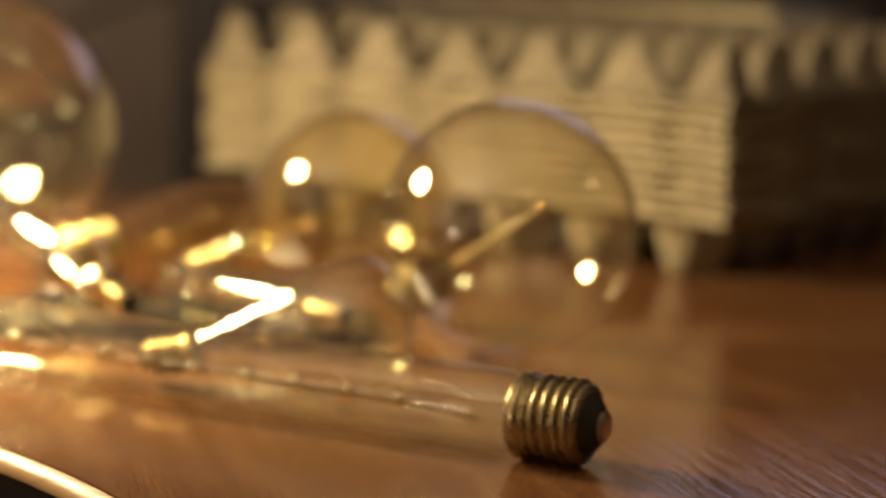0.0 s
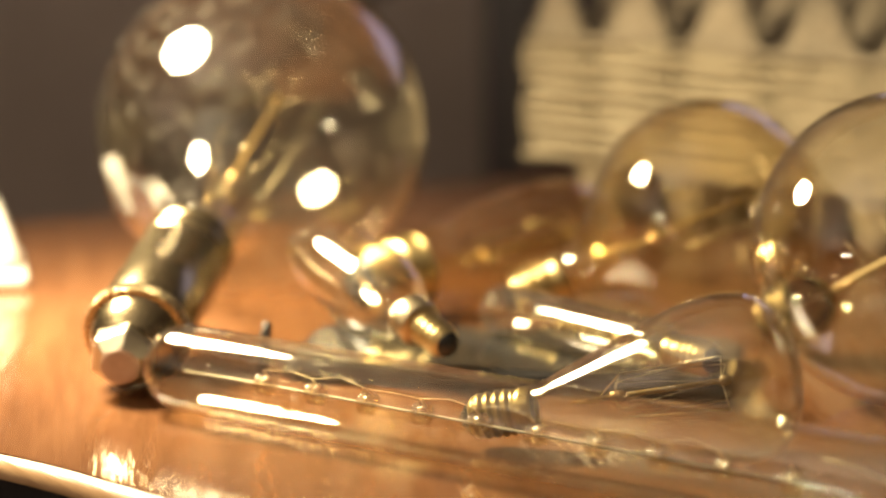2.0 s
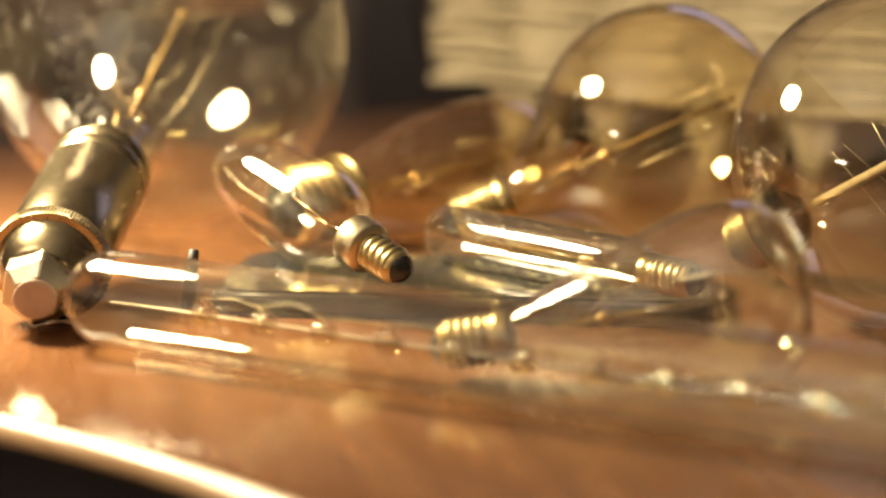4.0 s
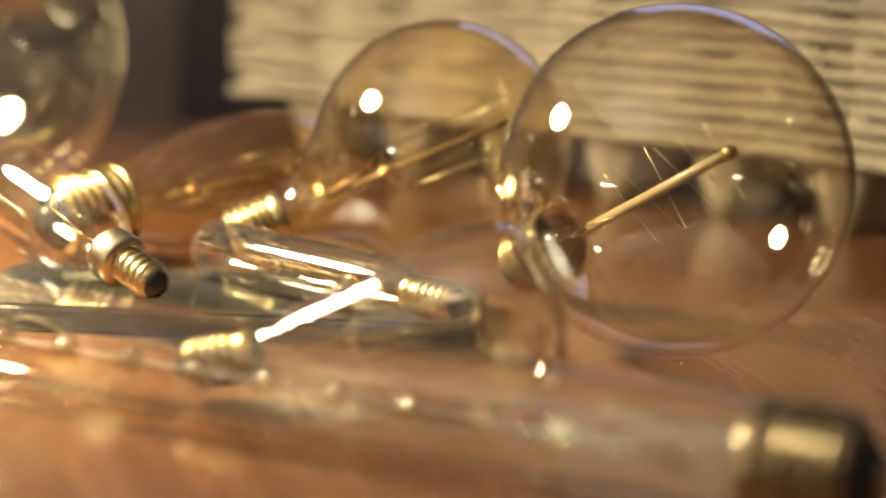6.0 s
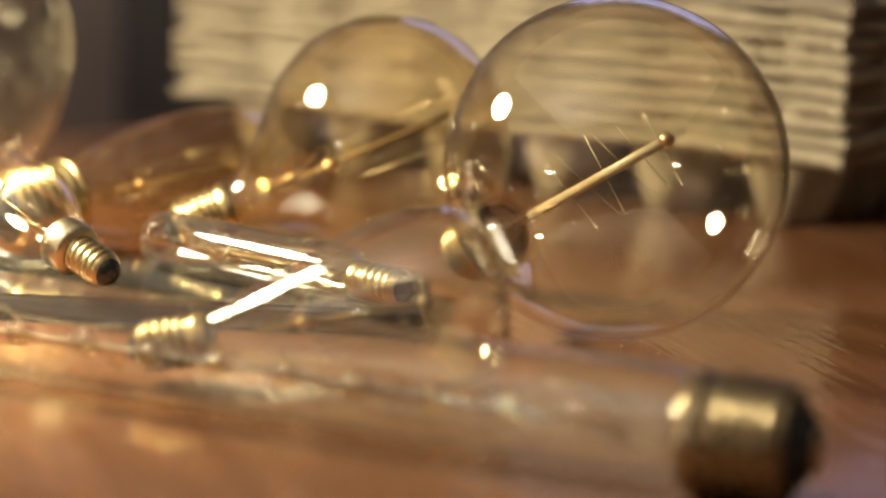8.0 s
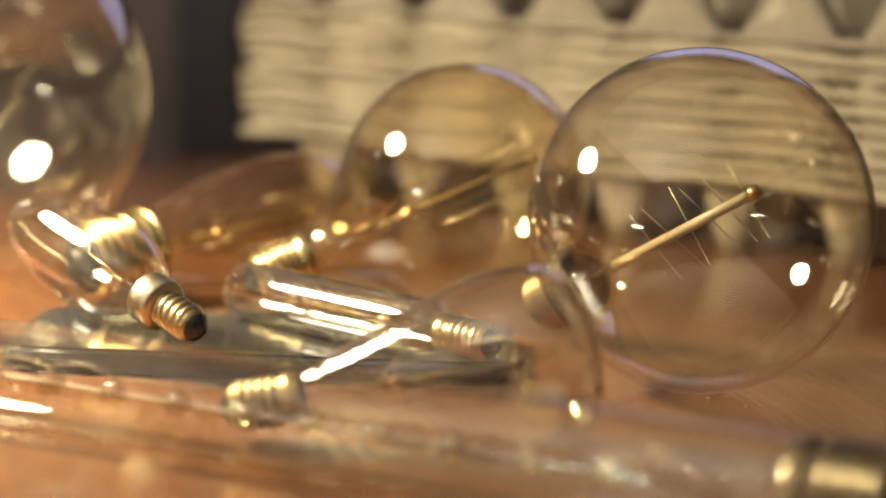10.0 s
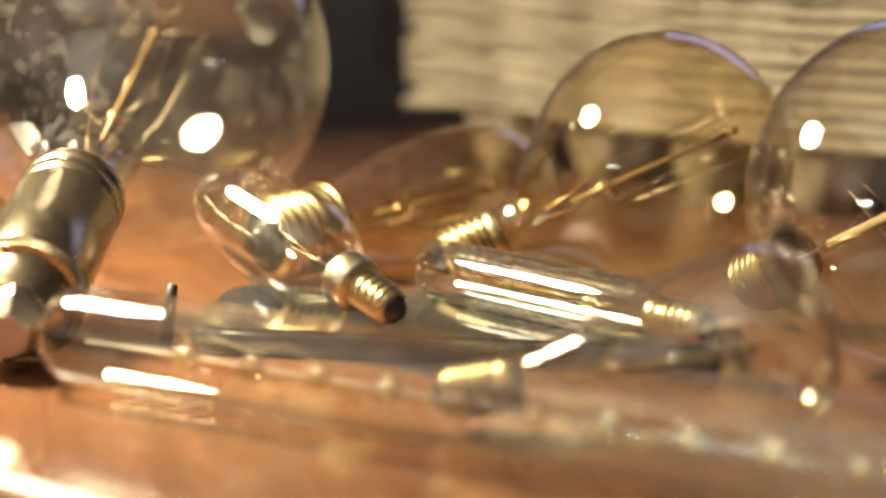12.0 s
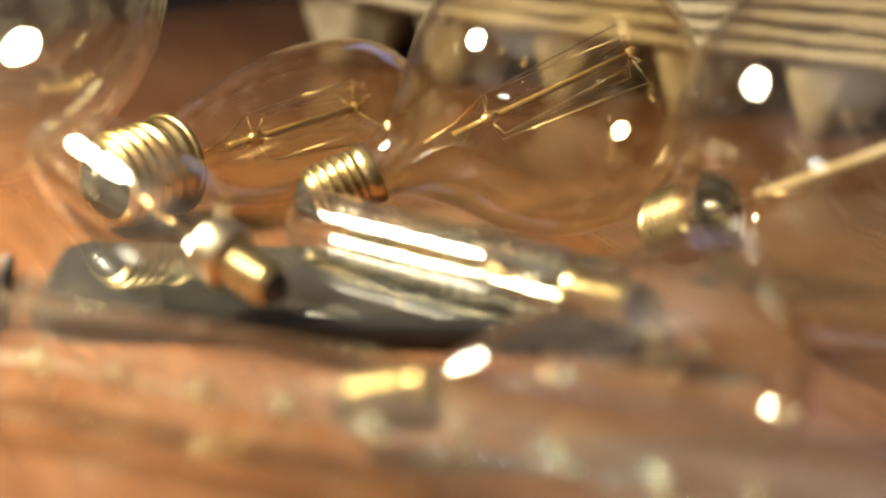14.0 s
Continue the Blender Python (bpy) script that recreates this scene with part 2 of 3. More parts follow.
def smooth_profile(keys, steps=7):
    """Catmull-Rom through (radius, height) keys."""
    out = []
    for i in range(len(keys) - 1):
        p0, p1, p2, p3 = keys[max(i - 1, 0)], keys[i], keys[i + 1], keys[min(i + 2, len(keys) - 1)]
        for s in range(steps):
            t = s / steps
            out.append(tuple(max(0.0, 0.5 * (2 * b + (c - a) * t + (2 * a - 5 * b + 4 * c - d) * t * t + (3 * b - a - 3 * c + d) * t ** 3)) if k == 0 else
                             0.5 * (2 * b + (c - a) * t + (2 * a - 5 * b + 4 * c - d) * t * t + (3 * b - a - 3 * c + d) * t ** 3)
                             for k, (a, b, c, d) in enumerate(zip(p0, p1, p2, p3))))
    out.append(keys[-1])
    return out


def hollow(profile, wall=0.0007):
    """Adds the inner wall of blown glass to an outer profile that ends on the axis."""
    inner = []
    for i, (r, z) in enumerate(profile):
        a, b = profile[max(i - 1, 0)], profile[min(i + 1, len(profile) - 1)]
        dr, dz = b[0] - a[0], b[1] - a[1]
        k = wall / max(1e-9, math.hypot(dr, dz))
        inner.append((max(0.0, r - dz * k), z + dr * k) if r > 1e-6 else (0.0, z - wall))
    return profile + inner[::-1]


# ---- screw caps ----
def screw_cap(thing, size, aged=False):
    """A screw base at the foot of a bulb: its size in mm, as bulbs are sold. Returns its height."""
    r, h0, h1, pitch, collar = {27: (0.0122, 0.0065, 0.0240, 0.0037, 0.0045), 20: (0.0093, 0.0055, 0.0210, 0.0029, 0.0045),
                                17: (0.0079, 0.0050, 0.0190, 0.0027, 0.0042), 14: (0.0061, 0.0040, 0.0165, 0.0026, 0.0047), 12: (0.0050, 0.0040, 0.0165, 0.0027, 0.0040)}[size]
    top = h1 + collar
    turns = (h1 - h0) / pitch
    bm = bmesh.new()
    rows, seg = [], 40
    heights = [h0 - 0.001] + [h0 + (h1 - h0) * i / (turns * 12) for i in range(int(turns * 12) + 1)]
    for i, z in enumerate(heights):
        ring = []
        for k in range(seg):
            turn = 2 * math.pi * k / seg
            wave = (0.5 - 0.5 * math.cos(2 * math.pi * (z - h0) / pitch - turn)) ** 0.7
            fade = max(0.0, min(1.0, (z - h0) / (0.5 * pitch))) * max(0.25, min(1.0, (h1 - z) / (0.5 * pitch)))
            d = r * 0.82 if i == 0 else r * (0.98 + 0.13 * wave * fade)
            ring.append(bm.verts.new((d * math.cos(turn), d * math.sin(turn), z)))
        rows.append(ring)
    for d, z in ((1.0, h1 + 0.0003), (1.09, h1 + 0.0011), (1.10, h1 + 0.0018), (1.10, top - 0.0007), (1.07, top), (0.97, top)):
        rows.append([bm.verts.new((d * r * math.cos(2 * math.pi * k / seg), d * r * math.sin(2 * math.pi * k / seg), z)) for k in range(seg)])
    for low_ring, high_ring in zip(rows, rows[1:]):
        for k in range(seg):
            bm.faces.new((low_ring[k], low_ring[(k + 1) % seg], high_ring[(k + 1) % seg], high_ring[k]))
    cap = part("screw_cap", bm, AGED_RING if aged else BRASS, thing, "aged brass screw cap" if aged else "brass screw cap")
    # Added dark disc stands in for the shade inside the cap.
    part("neck_shade_disc", lathe([(r * 0.94, top - 0.0012), (r * 0.5, top - 0.0008), (0, top - 0.0008)], 32), NECK, thing, "dark disc standing in for the shaded cap inside")
    part("insulator", lathe([(r * 0.83, h0 - 0.0008), (r * 0.74, h0 - 0.002), (r * 0.42, h0 * 0.2), (r * 0.40, h0 * 0.18)], 32), BLACK, cap, "black glass insulator")
    part("contact", lathe([(r * 0.41, h0 * 0.22), (r * 0.36, h0 * 0.06), (r * 0.2, 0.0), (0, 0.0)], 24), STEEL if aged else BLACK, cap, "dull metal contact" if aged else "dark contact")
    return top


def glass_stem(thing, z0, height, r):
    """The flared, pinched glass mount inside a bulb."""
    prof = [(r, z0), (r * 0.72, z0 + height * 0.15), (r * 0.45, z0 + height * 0.45), (r * 0.36, z0 + height * 0.75), (r * 0.42, z0 + height * 0.86), (r * 0.30, z0 + height), (0, z0 + height * 1.02)]
    return part("glass_mount", lathe(smooth_profile(prof, 4), 20), CLEAR, thing)


def filament_bulb_inside(thing, z0, z1, stem_r, spread, loops, rod_r=0.0011, wire_r=0.0002):
    """Mount, support rod with two crowns of hooks and a zigzag filament between them."""
    glass_stem(thing, z0, (z1 - z0) * 0.34, stem_r)
    zb = z0 + (z1 - z0) * 0.30
    part("support_rod", sweep([(0, 0, zb), (0, 0, (zb + z1) / 2), (0, 0, z1)], rod_r, 10), AMBER_ROD, thing, "amber glass support rod")
    bead = lathe([(0, z1 - 0.0018), (rod_r * 1.9, z1 - 0.0008), (rod_r * 2.0, z1 + 0.0006), (rod_r * 1.2, z1 + 0.0018), (0, z1 + 0.002)], 12)
    part("rod_bead", bead, AMBER_ROD, thing)
    zl = z0 + (z1 - z0) * 0.44
    bead = lathe([(0, zl - 0.0030), (rod_r * 2.0, zl - 0.0014), (rod_r * 2.2, zl + 0.0008), (rod_r * 1.3, zl + 0.0026), (0, zl + 0.003)], 12)
    part("rod_bead", bead, COPPER, thing, "copper-coloured bead")
    low, high = z0 + (z1 - z0) * 0.46, z1
    tops, lows = [], []
    for i in range(loops):
        a = 2 * math.pi * i / loops + 0.4
        c, s = math.cos(a), math.sin(a)
        k = 1 + 0.12 * math.sin(5 * i)
        tops.append((spread * c * k, spread * s * k, high + 0.002 * math.sin(3 * i)))
        b = a + math.pi / loops
        lows.append((spread * 0.8 * math.cos(b), spread * 0.8 * math.sin(b), low))
        part("hook", sweep([(0, 0, high - 0.001), tops[-1]], 0.00016, 5), WIRE, thing)
        part("hook", sweep([(0, 0, low - 0.002), lows[-1]], 0.00016, 5), WIRE, thing)
    path = []
    for a, b in zip(tops, lows):
        path += [a, b]
    part("filament", sweep(path[:-1], wire_r, 5), WIRE, thing, "thin filament wire in long hairpins")
    for side, end in ((1, lows[0]), (-1, lows[-1])):
        lead = sweep([(side * stem_r * 0.25, 0, z0 + (z1 - z0) * 0.2), (side * stem_r * 0.5, 0, zb + 0.002), end], 0.00022, 5)
        part("lead_wire", lead, COPPER, thing)


def ladder_inside(thing, z0, z1, stem_r, spread, rungs, rod_mat):
    """Mount, pale rod and thin straight wires that cross it like rungs."""
    glass_stem(thing, z0, (z1 - z0) * 0.26, stem_r)
    zb = z0 + (z1 - z0) * 0.20
    part("support_rod", sweep([(0, 0, zb), (0, 0, (zb + z1) / 2), (0, 0, z1)], 0.0015, 10), rod_mat, thing, "pale glass support rod")
    bead = lathe([(0, z1 - 0.0022), (0.0020, z1 - 0.0010), (0.0021, z1 + 0.0006), (0.0013, z1 + 0.0016), (0, z1 + 0.0018)], 12)
    part("rod_bead", bead, COPPER, thing, "brownish melted rod end")
    across = thing.matrix_world.to_3x3().inverted() @ Vector((0.60, 0.05, -0.78))
    across.z = 0
    across.normalize()
    for i in range(rungs):
        z = z0 + (z1 - z0) * (0.44 + 0.52 * i / (rungs - 1))
        lean = Matrix.Rotation(0.25 * math.sin(2.3 * i), 3, "Z") @ across * spread
        a, b = Vector((0, 0, z)) - lean * (0.9 + 0.1 * math.sin(i)), Vector((0, 0, z)) + lean
        part("hook", sweep([a, (0, 0, z), b, b + Vector((0, 0, 0.0012))], 0.00016, 5), WIRE, thing)
    for side in (1, -1):
        points = [(side * stem_r * 0.4, 0, z0 + 0.004), (side * stem_r * 0.7, 0, zb + 0.006), (side * spread * 0.5, side * 0.002, z0 + (z1 - z0) * 0.44)]
        part("lead_wire", sweep(points, 0.00022, 5), COPPER, thing)


def globe_profile(radius, neck_r, neck_z, centre_z, flare=40):
    """Neck that flares smoothly into a sphere; flare: degrees from the foot at which they join."""
    ring = arc(0, centre_z, radius, -90 + flare, 90, 40)
    r1, z1 = ring[0]
    dz = z1 - neck_z
    slope = 1 / math.tan(radians(flare))
    if flare < 35:
        power = slope * dz / (r1 - neck_r)
        return [(neck_r + (r1 - neck_r) * (i / 18) ** power, neck_z + dz * i / 18) for i in range(18)] + ring[:-1] + [(0, centre_z + radius)]
    slope = min(slope, 2.2 * (r1 - neck_r) / max(dz, 1e-4))
    neck = []
    for i in range(14):
        t = i / 14
        h01, h11 = -2 * t ** 3 + 3 * t ** 2, t ** 3 - t ** 2
        neck.append((neck_r + (r1 - neck_r) * h01 + slope * dz * h11, neck_z + dz * t))
    return [*neck, *ring[:-1], (0, centre_z + radius)]


# ---- bulbs ----
def globe_bulb(name, centre, foot, radius, mat, label, turn=0, spread=0.2, loops=5, rod=0.02, cap=27, rod_mat=None, flare=36):
    length = (Vector(centre) - Vector(foot)).length
    thing = holder(name, along(foot, centre, turn), label, "light bulb")
    top = screw_cap(thing, cap)
    neck = {27: 0.0122, 20: 0.0093, 17: 0.0079}[cap]
    part("glass_globe", lathe(hollow(globe_profile(radius, neck, top - 0.001, length, flare)), 72), mat, thing)
    if rod_mat:
        ladder_inside(thing, top, length + rod, neck * 0.62, radius * spread, loops, rod_mat)
    else:
        filament_bulb_inside(thing, top, length + rod, neck * 0.82, radius * spread, loops, 0.0009, 0.00024 if radius > 0.05 else 0.0002)
    return thing


globe_A = globe_bulb("globe_bulb", (-0.1688, 0.0371, 0.0625), (-0.1698, -0.0844, 0.0263), 0.0620, SMOKE, "largest clear globe bulb with long zigzag filament, screwed into brass holder", 20, 0.27, 8, 0.028, 27, None, 34)
globe_F = globe_bulb("globe_bulb", (0, 0, 0.0405), (-0.0690, -0.0165, 0.0098), 0.0405, AMBER, "amber-tinted globe bulb lying on the wooden desk", 40, 0.22, 6, 0.024, 17, None, 44)
globe_E = globe_bulb("globe_bulb", (0.0657, -0.1058, 0.0482), (0.0240, -0.0395, 0.0106), 0.0480, SMOKE, "clear globe bulb with pale rod and hair-thin wires, lying on desk", 10, 0.26, 6, 0.025, 20, ROD)


def teardrop_bulb(name, foot, target, size, scale, mat, label, turn=0, keys=None):
    thing = holder(name, along(foot, target, turn), label, "light bulb")
    top = screw_cap(thing, size)
    neck = {27: 0.0122, 20: 0.0093, 14: 0.0061, 12: 0.0051}[size]
    prof = [(neck, top - 0.001)] + [(r * scale, top + z * scale) for r, z in keys]
    part("glass_envelope", lathe(hollow(smooth_profile(prof, 6)), 64), mat, thing)
    return thing, top


TEAR = [(0.0068, 0.0022), (0.0109, 0.0127), (0.0163, 0.0266), (0.0213, 0.0396), (0.0237, 0.0500), (0.0239, 0.0585), (0.0212, 0.0672), (0.0120, 0.0735), (0.0, 0.0752)]
S_FOOT, S_AIM = (-0.0592, -0.1782, 0.0080), (0.0190, -0.1832, 0.0242)
bulb_S, zS = teardrop_bulb("teardrop_bulb", S_FOOT, S_AIM, 14, 1.0, FLASK, "small clear teardrop bulb lying behind the long tube", 0, TEAR)
filament_bulb_inside(bulb_S, zS, zS + 0.054, 0.0052, 0.0080, 5, 0.0008)

LONG_TEAR = [(0.0124, 0.003), (0.0138, 0.009), (0.0170, 0.020), (0.0202, 0.034), (0.0219, 0.048), (0.0222, 0.061), (0.0207, 0.074), (0.0160, 0.085), (0.0085, 0.0915), (0.0, 0.0935)]
bulb_H, zH = teardrop_bulb("teardrop_bulb", (-0.1240, -0.0196, 0.0146), (-0.0690, 0.0354, 0.0214), 27, 1.0, AMBER, "stout amber teardrop bulb lying on the desk before the egg trays", 0, LONG_TEAR)
filament_bulb_inside(bulb_H, zH, zH + 0.072, 0.0090, 0.0095, 6)
rimH = lathe([(0.0122, zH - 0.0012), (0.0138, zH - 0.0010), (0.0142, zH - 0.0001), (0.0138, zH + 0.0008), (0.0122, zH + 0.0009)], 48)
part("rim_ring", rimH, BRASS, bulb_H, "bright brass rim ring")

CANDLE = [(0.0074, 0.003), (0.0112, 0.008), (0.0143, 0.014), (0.0158, 0.0205), (0.0157, 0.027), (0.01515, 0.034), (0.0148, 0.041), (0.0140, 0.048), (0.0122, 0.0555), (0.0092, 0.0620), (0.0050, 0.0665), (0.0, 0.0682)]
bulb_C, zC = teardrop_bulb("candle_bulb", (-0.0705, -0.1215, 0.0158), (-0.1330, -0.0640, 0.0400), 12, 0.95, CLEAR, "clear candle bulb leaning on the teardrop bulb's brass cap", 30, CANDLE)
glass_stem(bulb_C, zC - 0.002, 0.017, 0.0042)
for points in ([(0.0015, 0, zC + 0.012), (0.005, 0.001, zC + 0.027)], [(-0.0015, 0, zC + 0.012), (-0.006, -0.001, zC + 0.030)]):
    part("lead_wire", sweep(points, 0.0003, 5), COPPER, bulb_C)
part("filament", sweep([(0.005, 0.001, zC + 0.027), (0.001, 0.004, zC + 0.033), (-0.003, 0.003, zC + 0.034), (-0.006, -0.001, zC + 0.030)], 0.00018, 5), WIRE, bulb_C)
ringC = lathe([(0.0052, zC - 0.0045), (0.0070, zC - 0.0040), (0.0076, zC - 0.0030), (0.0076, zC + 0.0030), (0.0072, zC + 0.0038), (0.0064, zC + 0.0042)], 40)
part("collar", ringC, PALE_BRASS, bulb_C, "broad pale brass collar")

# short round-ended tube bulb on the phone
G_FOOT, G_TIP = (0.0105, -0.1255, 0.0156), (-0.0690, -0.0535, 0.0160)
bulb_G = holder("tube_bulb", along(G_FOOT, G_TIP, 0), "short clear tube bulb with rounded end, lying on the phone", "light bulb")
zG = screw_cap(bulb_G, 12)
LG = (Vector(G_TIP) - Vector(G_FOOT)).length
RG = 0.0087
prof = [(0.0051, zG - 0.001), (0.0060, zG + 0.001), (0.0082, zG + 0.003), (RG, zG + 0.006)] + [(RG, zG + 0.006 + (LG - RG * 0.8 - zG - 0.006) * i / 4) for i in range(1, 5)]
prof += [(RG * math.cos(radians(a)), LG - RG * 0.8 + 0.8 * RG * math.sin(radians(a))) for a in range(12, 90, 12)] + [(0, LG)]
part("glass_tube", lathe(hollow(prof), 56), THICK, bulb_G)
filament_bulb_inside(bulb_G, zG, zG + 0.052, 0.0042, 0.0040, 4, 0.0007)

# long tube bulb in front
b_first, b_last = Vector((-0.1203, -0.1604, 0.0)), Vector((0.0337, -0.2423, 0.0))
RT = 0.0132
T_END = Vector((-0.1580, -0.1460, 0.0))
T_FOOT = Vector((0.0980, -0.2773, 0.0))
u = (T_FOOT - T_END).normalized()
bulb_T = holder("long_tube_bulb", along((T_FOOT.x, T_FOOT.y, RT + 0.0004), (T_END.x, T_END.y, RT + 0.0004)), "long clear tube bulb with beaded filament lying on the desk", "light bulb")
zT = screw_cap(bulb_T, 27, True)
LT = (T_FOOT - T_END).length
prof = [(0.0118, zT - 0.001), (0.0122, zT + 0.001), (RT, zT + 0.006)] + [(RT, zT + 0.006 + (LT - RT - zT - 0.006) * i / 8) for i in range(1, 9)]
prof += [(RT * math.cos(radians(a)), LT - RT + RT * math.sin(radians(a))) for a in range(10, 90, 10)] + [(0, LT)]
part("glass_tube", lathe(hollow(prof), 64), CLEAR, bulb_T)
inv = bulb_T.matrix_world.inverted()


def in_tube(p):
    return inv @ Vector(p)


mount = lathe(smooth_profile([(0.0095, zT), (0.0075, zT + 0.004), (0.0068, zT + 0.010), (0.0066, zT + 0.016), (0.004, zT + 0.0175), (0, zT + 0.018)], 3), 20)
part("glass_mount", mount, CLEAR, bulb_T)
WZ = 0.0115
beads = [b_first + (b_last - b_first) * i / 9 for i in range(10)]
far_end = in_tube((T_END.x + u.x * 0.012, T_END.y + u.y * 0.012, 0.0125))
line = [far_end] + [in_tube((b.x, b.y, WZ)) for b in beads] + [in_tube((b_last.x + u.x * 0.012, b_last.y + u.y * 0.012, WZ)), in_tube((b_last.x + u.x * 0.020, b_last.y + u.y * 0.020, WZ - 0.002))]
line.append(Vector((line[-1].x * 0.9, line[-1].y, zT + 0.016)))
part("support_wire", sweep(line, 0.00042, 6), DARK_WIRE, bulb_T, "dark grey support wire")
bead_mesh = None
for i, b in enumerate(beads):
    c = in_tube((b.x, b.y, WZ))
    if bead_mesh is None:
        bm = lathe(smooth_profile([(0.0005, -0.0027), (0.0024, -0.0026), (0.0035, -0.0014), (0.0029, 0.0), (0.0035, 0.0014), (0.0024, 0.0026), (0.0005, 0.0027)], 3), 16)
        ob = part("glass_bead", bm, BEAD, bulb_T)
        bead_mesh = ob.data
    else:
        ob = new("glass_bead", bead_mesh)
        ob.parent = bulb_T
    ob.location = c
    ring = sweep([Vector((0.0022 * math.cos(k), 0.0022 * math.sin(k), 0)) + c for k in (0.2, 1.0, 1.8, 2.6)] + [c + Vector((0.001, 0.0045, 0.0006 * (i % 3)))], 0.00025, 5)
    part("hook", ring, COPPER, bulb_T)
fil = []
for i in range(len(beads) - 1):
    a, b = in_tube((beads[i].x, beads[i].y, WZ)), in_tube((beads[i + 1].x, beads[i + 1].y, WZ))
    fil += [a + Vector((0.001, 0.0045, 0.0)), (a + b) / 2 + Vector((0.0, 0.0055 + 0.0012 * math.sin(2.1 * i), 0))]
part("filament", sweep(fil, 0.00012, 5), WIRE, bulb_T)
lead = sweep([Vector((0.002, 0.003, zT + 0.016)), Vector((0.003, 0.0062, zT + 0.024)), Vector((0.003, 0.0068, zT + 0.034))], 0.0003, 5)
part("lead_wire", lead, WIRE, bulb_T)

# ---- brass lamp holder of the largest globe ----
A_C, A_J = Vector((-0.1688, 0.0371, 0.0625)), Vector((-0.1701, -0.1312, 0.0148))
holder_A = holder("lamp_holder", along(A_J, A_C), "aged brass lamp holder with knurled ring and elbow, lying on desk", "lamp holder")
RS = 0.0154
part("shell", lathe([(0.0130, 0.0115), (RS * 0.96, 0.0120), (RS, 0.0140), (RS, 0.0585), (RS * 0.955, 0.0590), (RS * 0.955, 0.0602), (RS, 0.0607), (RS, 0.0655), (RS * 0.965, 0.0660), (RS * 0.965, 0.0668), (RS, 0.0672), (RS * 1.0, 0.071), (RS * 0.97, 0.0725), (RS * 0.9, 0.0728), (RS * 0.88, 0.066)], 64), BRONZE, holder_A)
kn = bmesh.new()
seg = 220
prof = [(RS * 0.96, 0.0062), (RS * 1.08, 0.0064), (RS * 1.11, 0.0072), (RS * 1.11, 0.0104), (RS * 1.08, 0.0112), (RS * 0.98, 0.0118)]
lathe(prof, seg, kn)
for i, v in enumerate(kn.verts):
    if i % 2 and abs(Vector((v.co.x, v.co.y)).length - RS * 1.11) < 1e-4:
        v.co.x *= 0.982
        v.co.y *= 0.982
part("knurled_ring", kn, AGED_RING, holder_A, "knurled brass ring", smooth=False)
part("cap_dome", lathe(smooth_profile([(RS * 0.97, 0.0066), (RS * 0.90, 0.0042), (RS * 0.84, 0.0010), (RS * 0.72, -0.0022), (0.0088, -0.0044), (0, -0.0048)], 5), 56), BRONZE, holder_A)
nut = bmesh.new()
bmesh.ops.create_cone(nut, segments=6, radius1=0.0066, radius2=0.0106, depth=0.0046, cap_ends=True, matrix=Matrix.Translation((0, 0, -0.0125)))
for f in [f for f in nut.faces if f.normal.z > 0.9]:
    nut.faces.remove(f)
ring = sorted([v for v in nut.verts if v.co.z > -0.0120], key=lambda v: math.atan2(v.co.y, v.co.x))
upper = [nut.verts.new((v.co.x, v.co.y, -0.0035)) for v in ring]
for i in range(6):
    nut.faces.new((ring[i], ring[(i + 1) % 6], upper[(i + 1) % 6], upper[i]))
nut.faces.new(upper)
bmesh.ops.bevel(nut, geom=nut.edges[:], offset=0.0004, segments=1, affect="EDGES")
ob = part("hex_nut", nut, STEEL, holder_A, "bright hexagonal nut", smooth=False)
ob.matrix_local = Matrix.Translation((0.0008, 0, 0.001)) @ pose(0, 0, 0, 3, 6, 12)
part("cord_hole", lathe([(0.0060, -0.0146), (0.0059, -0.0152), (0.0052, -0.0155), (0.0030, -0.0154), (0, -0.0153)], 28), HOLE, ob, "dull brown plug in the nut")

# ---- phone ----
phone = holder("smartphone", pose(-0.0570, -0.0775, 0, 0, 0, -2), "black smartphone with glossy screen lying flat on desk", "phone")


def rounded_plate(w, d, h, corner, edge):
    """A flat slab with round corners and softened rims."""
    bm = bmesh.new()
    loops = []
    for k, z in ((edge, 0.0), (edge * 0.3, edge * 0.3), (0.0, edge), (0.0, h - edge), (edge * 0.3, h - edge * 0.3), (edge, h)):
        loop = []
        for cx, cy, a0 in ((1, 1, 0), (-1, 1, 90), (-1, -1, 180), (1, -1, 270)):
            for i in range(9):
                a = radians(a0 + 90 * i / 8)
                loop.append(bm.verts.new((cx * (w / 2 - corner) + (corner - k) * math.cos(a), cy * (d / 2 - corner) + (corner - k) * math.sin(a), z)))
        loops.append(loop)
    n = len(loops[0])
    for a, b in zip(loops, loops[1:]):
        for i in range(n):
            bm.faces.new((a[i], a[(i + 1) % n], b[(i + 1) % n], b[i]))
    bm.faces.new(loops[0][::-1])
    bm.faces.new(loops[-1])
    return bm


part("case", rounded_plate(0.144, 0.067, 0.0066, 0.0105, 0.0022), CASE, phone, smooth=False)
ob = part("screen", rounded_plate(0.137, 0.060, 0.0010, 0.0075, 0.0003), PHONE, phone, "glossy black screen", smooth=False)
ob.location = (0, 0, 0.0061)
ob = part("earpiece", rounded_plate(0.0016, 0.011, 0.0004, 0.0007, 0.0001), CASE, phone, smooth=False)
ob.location = (-0.064, 0, 0.0069)

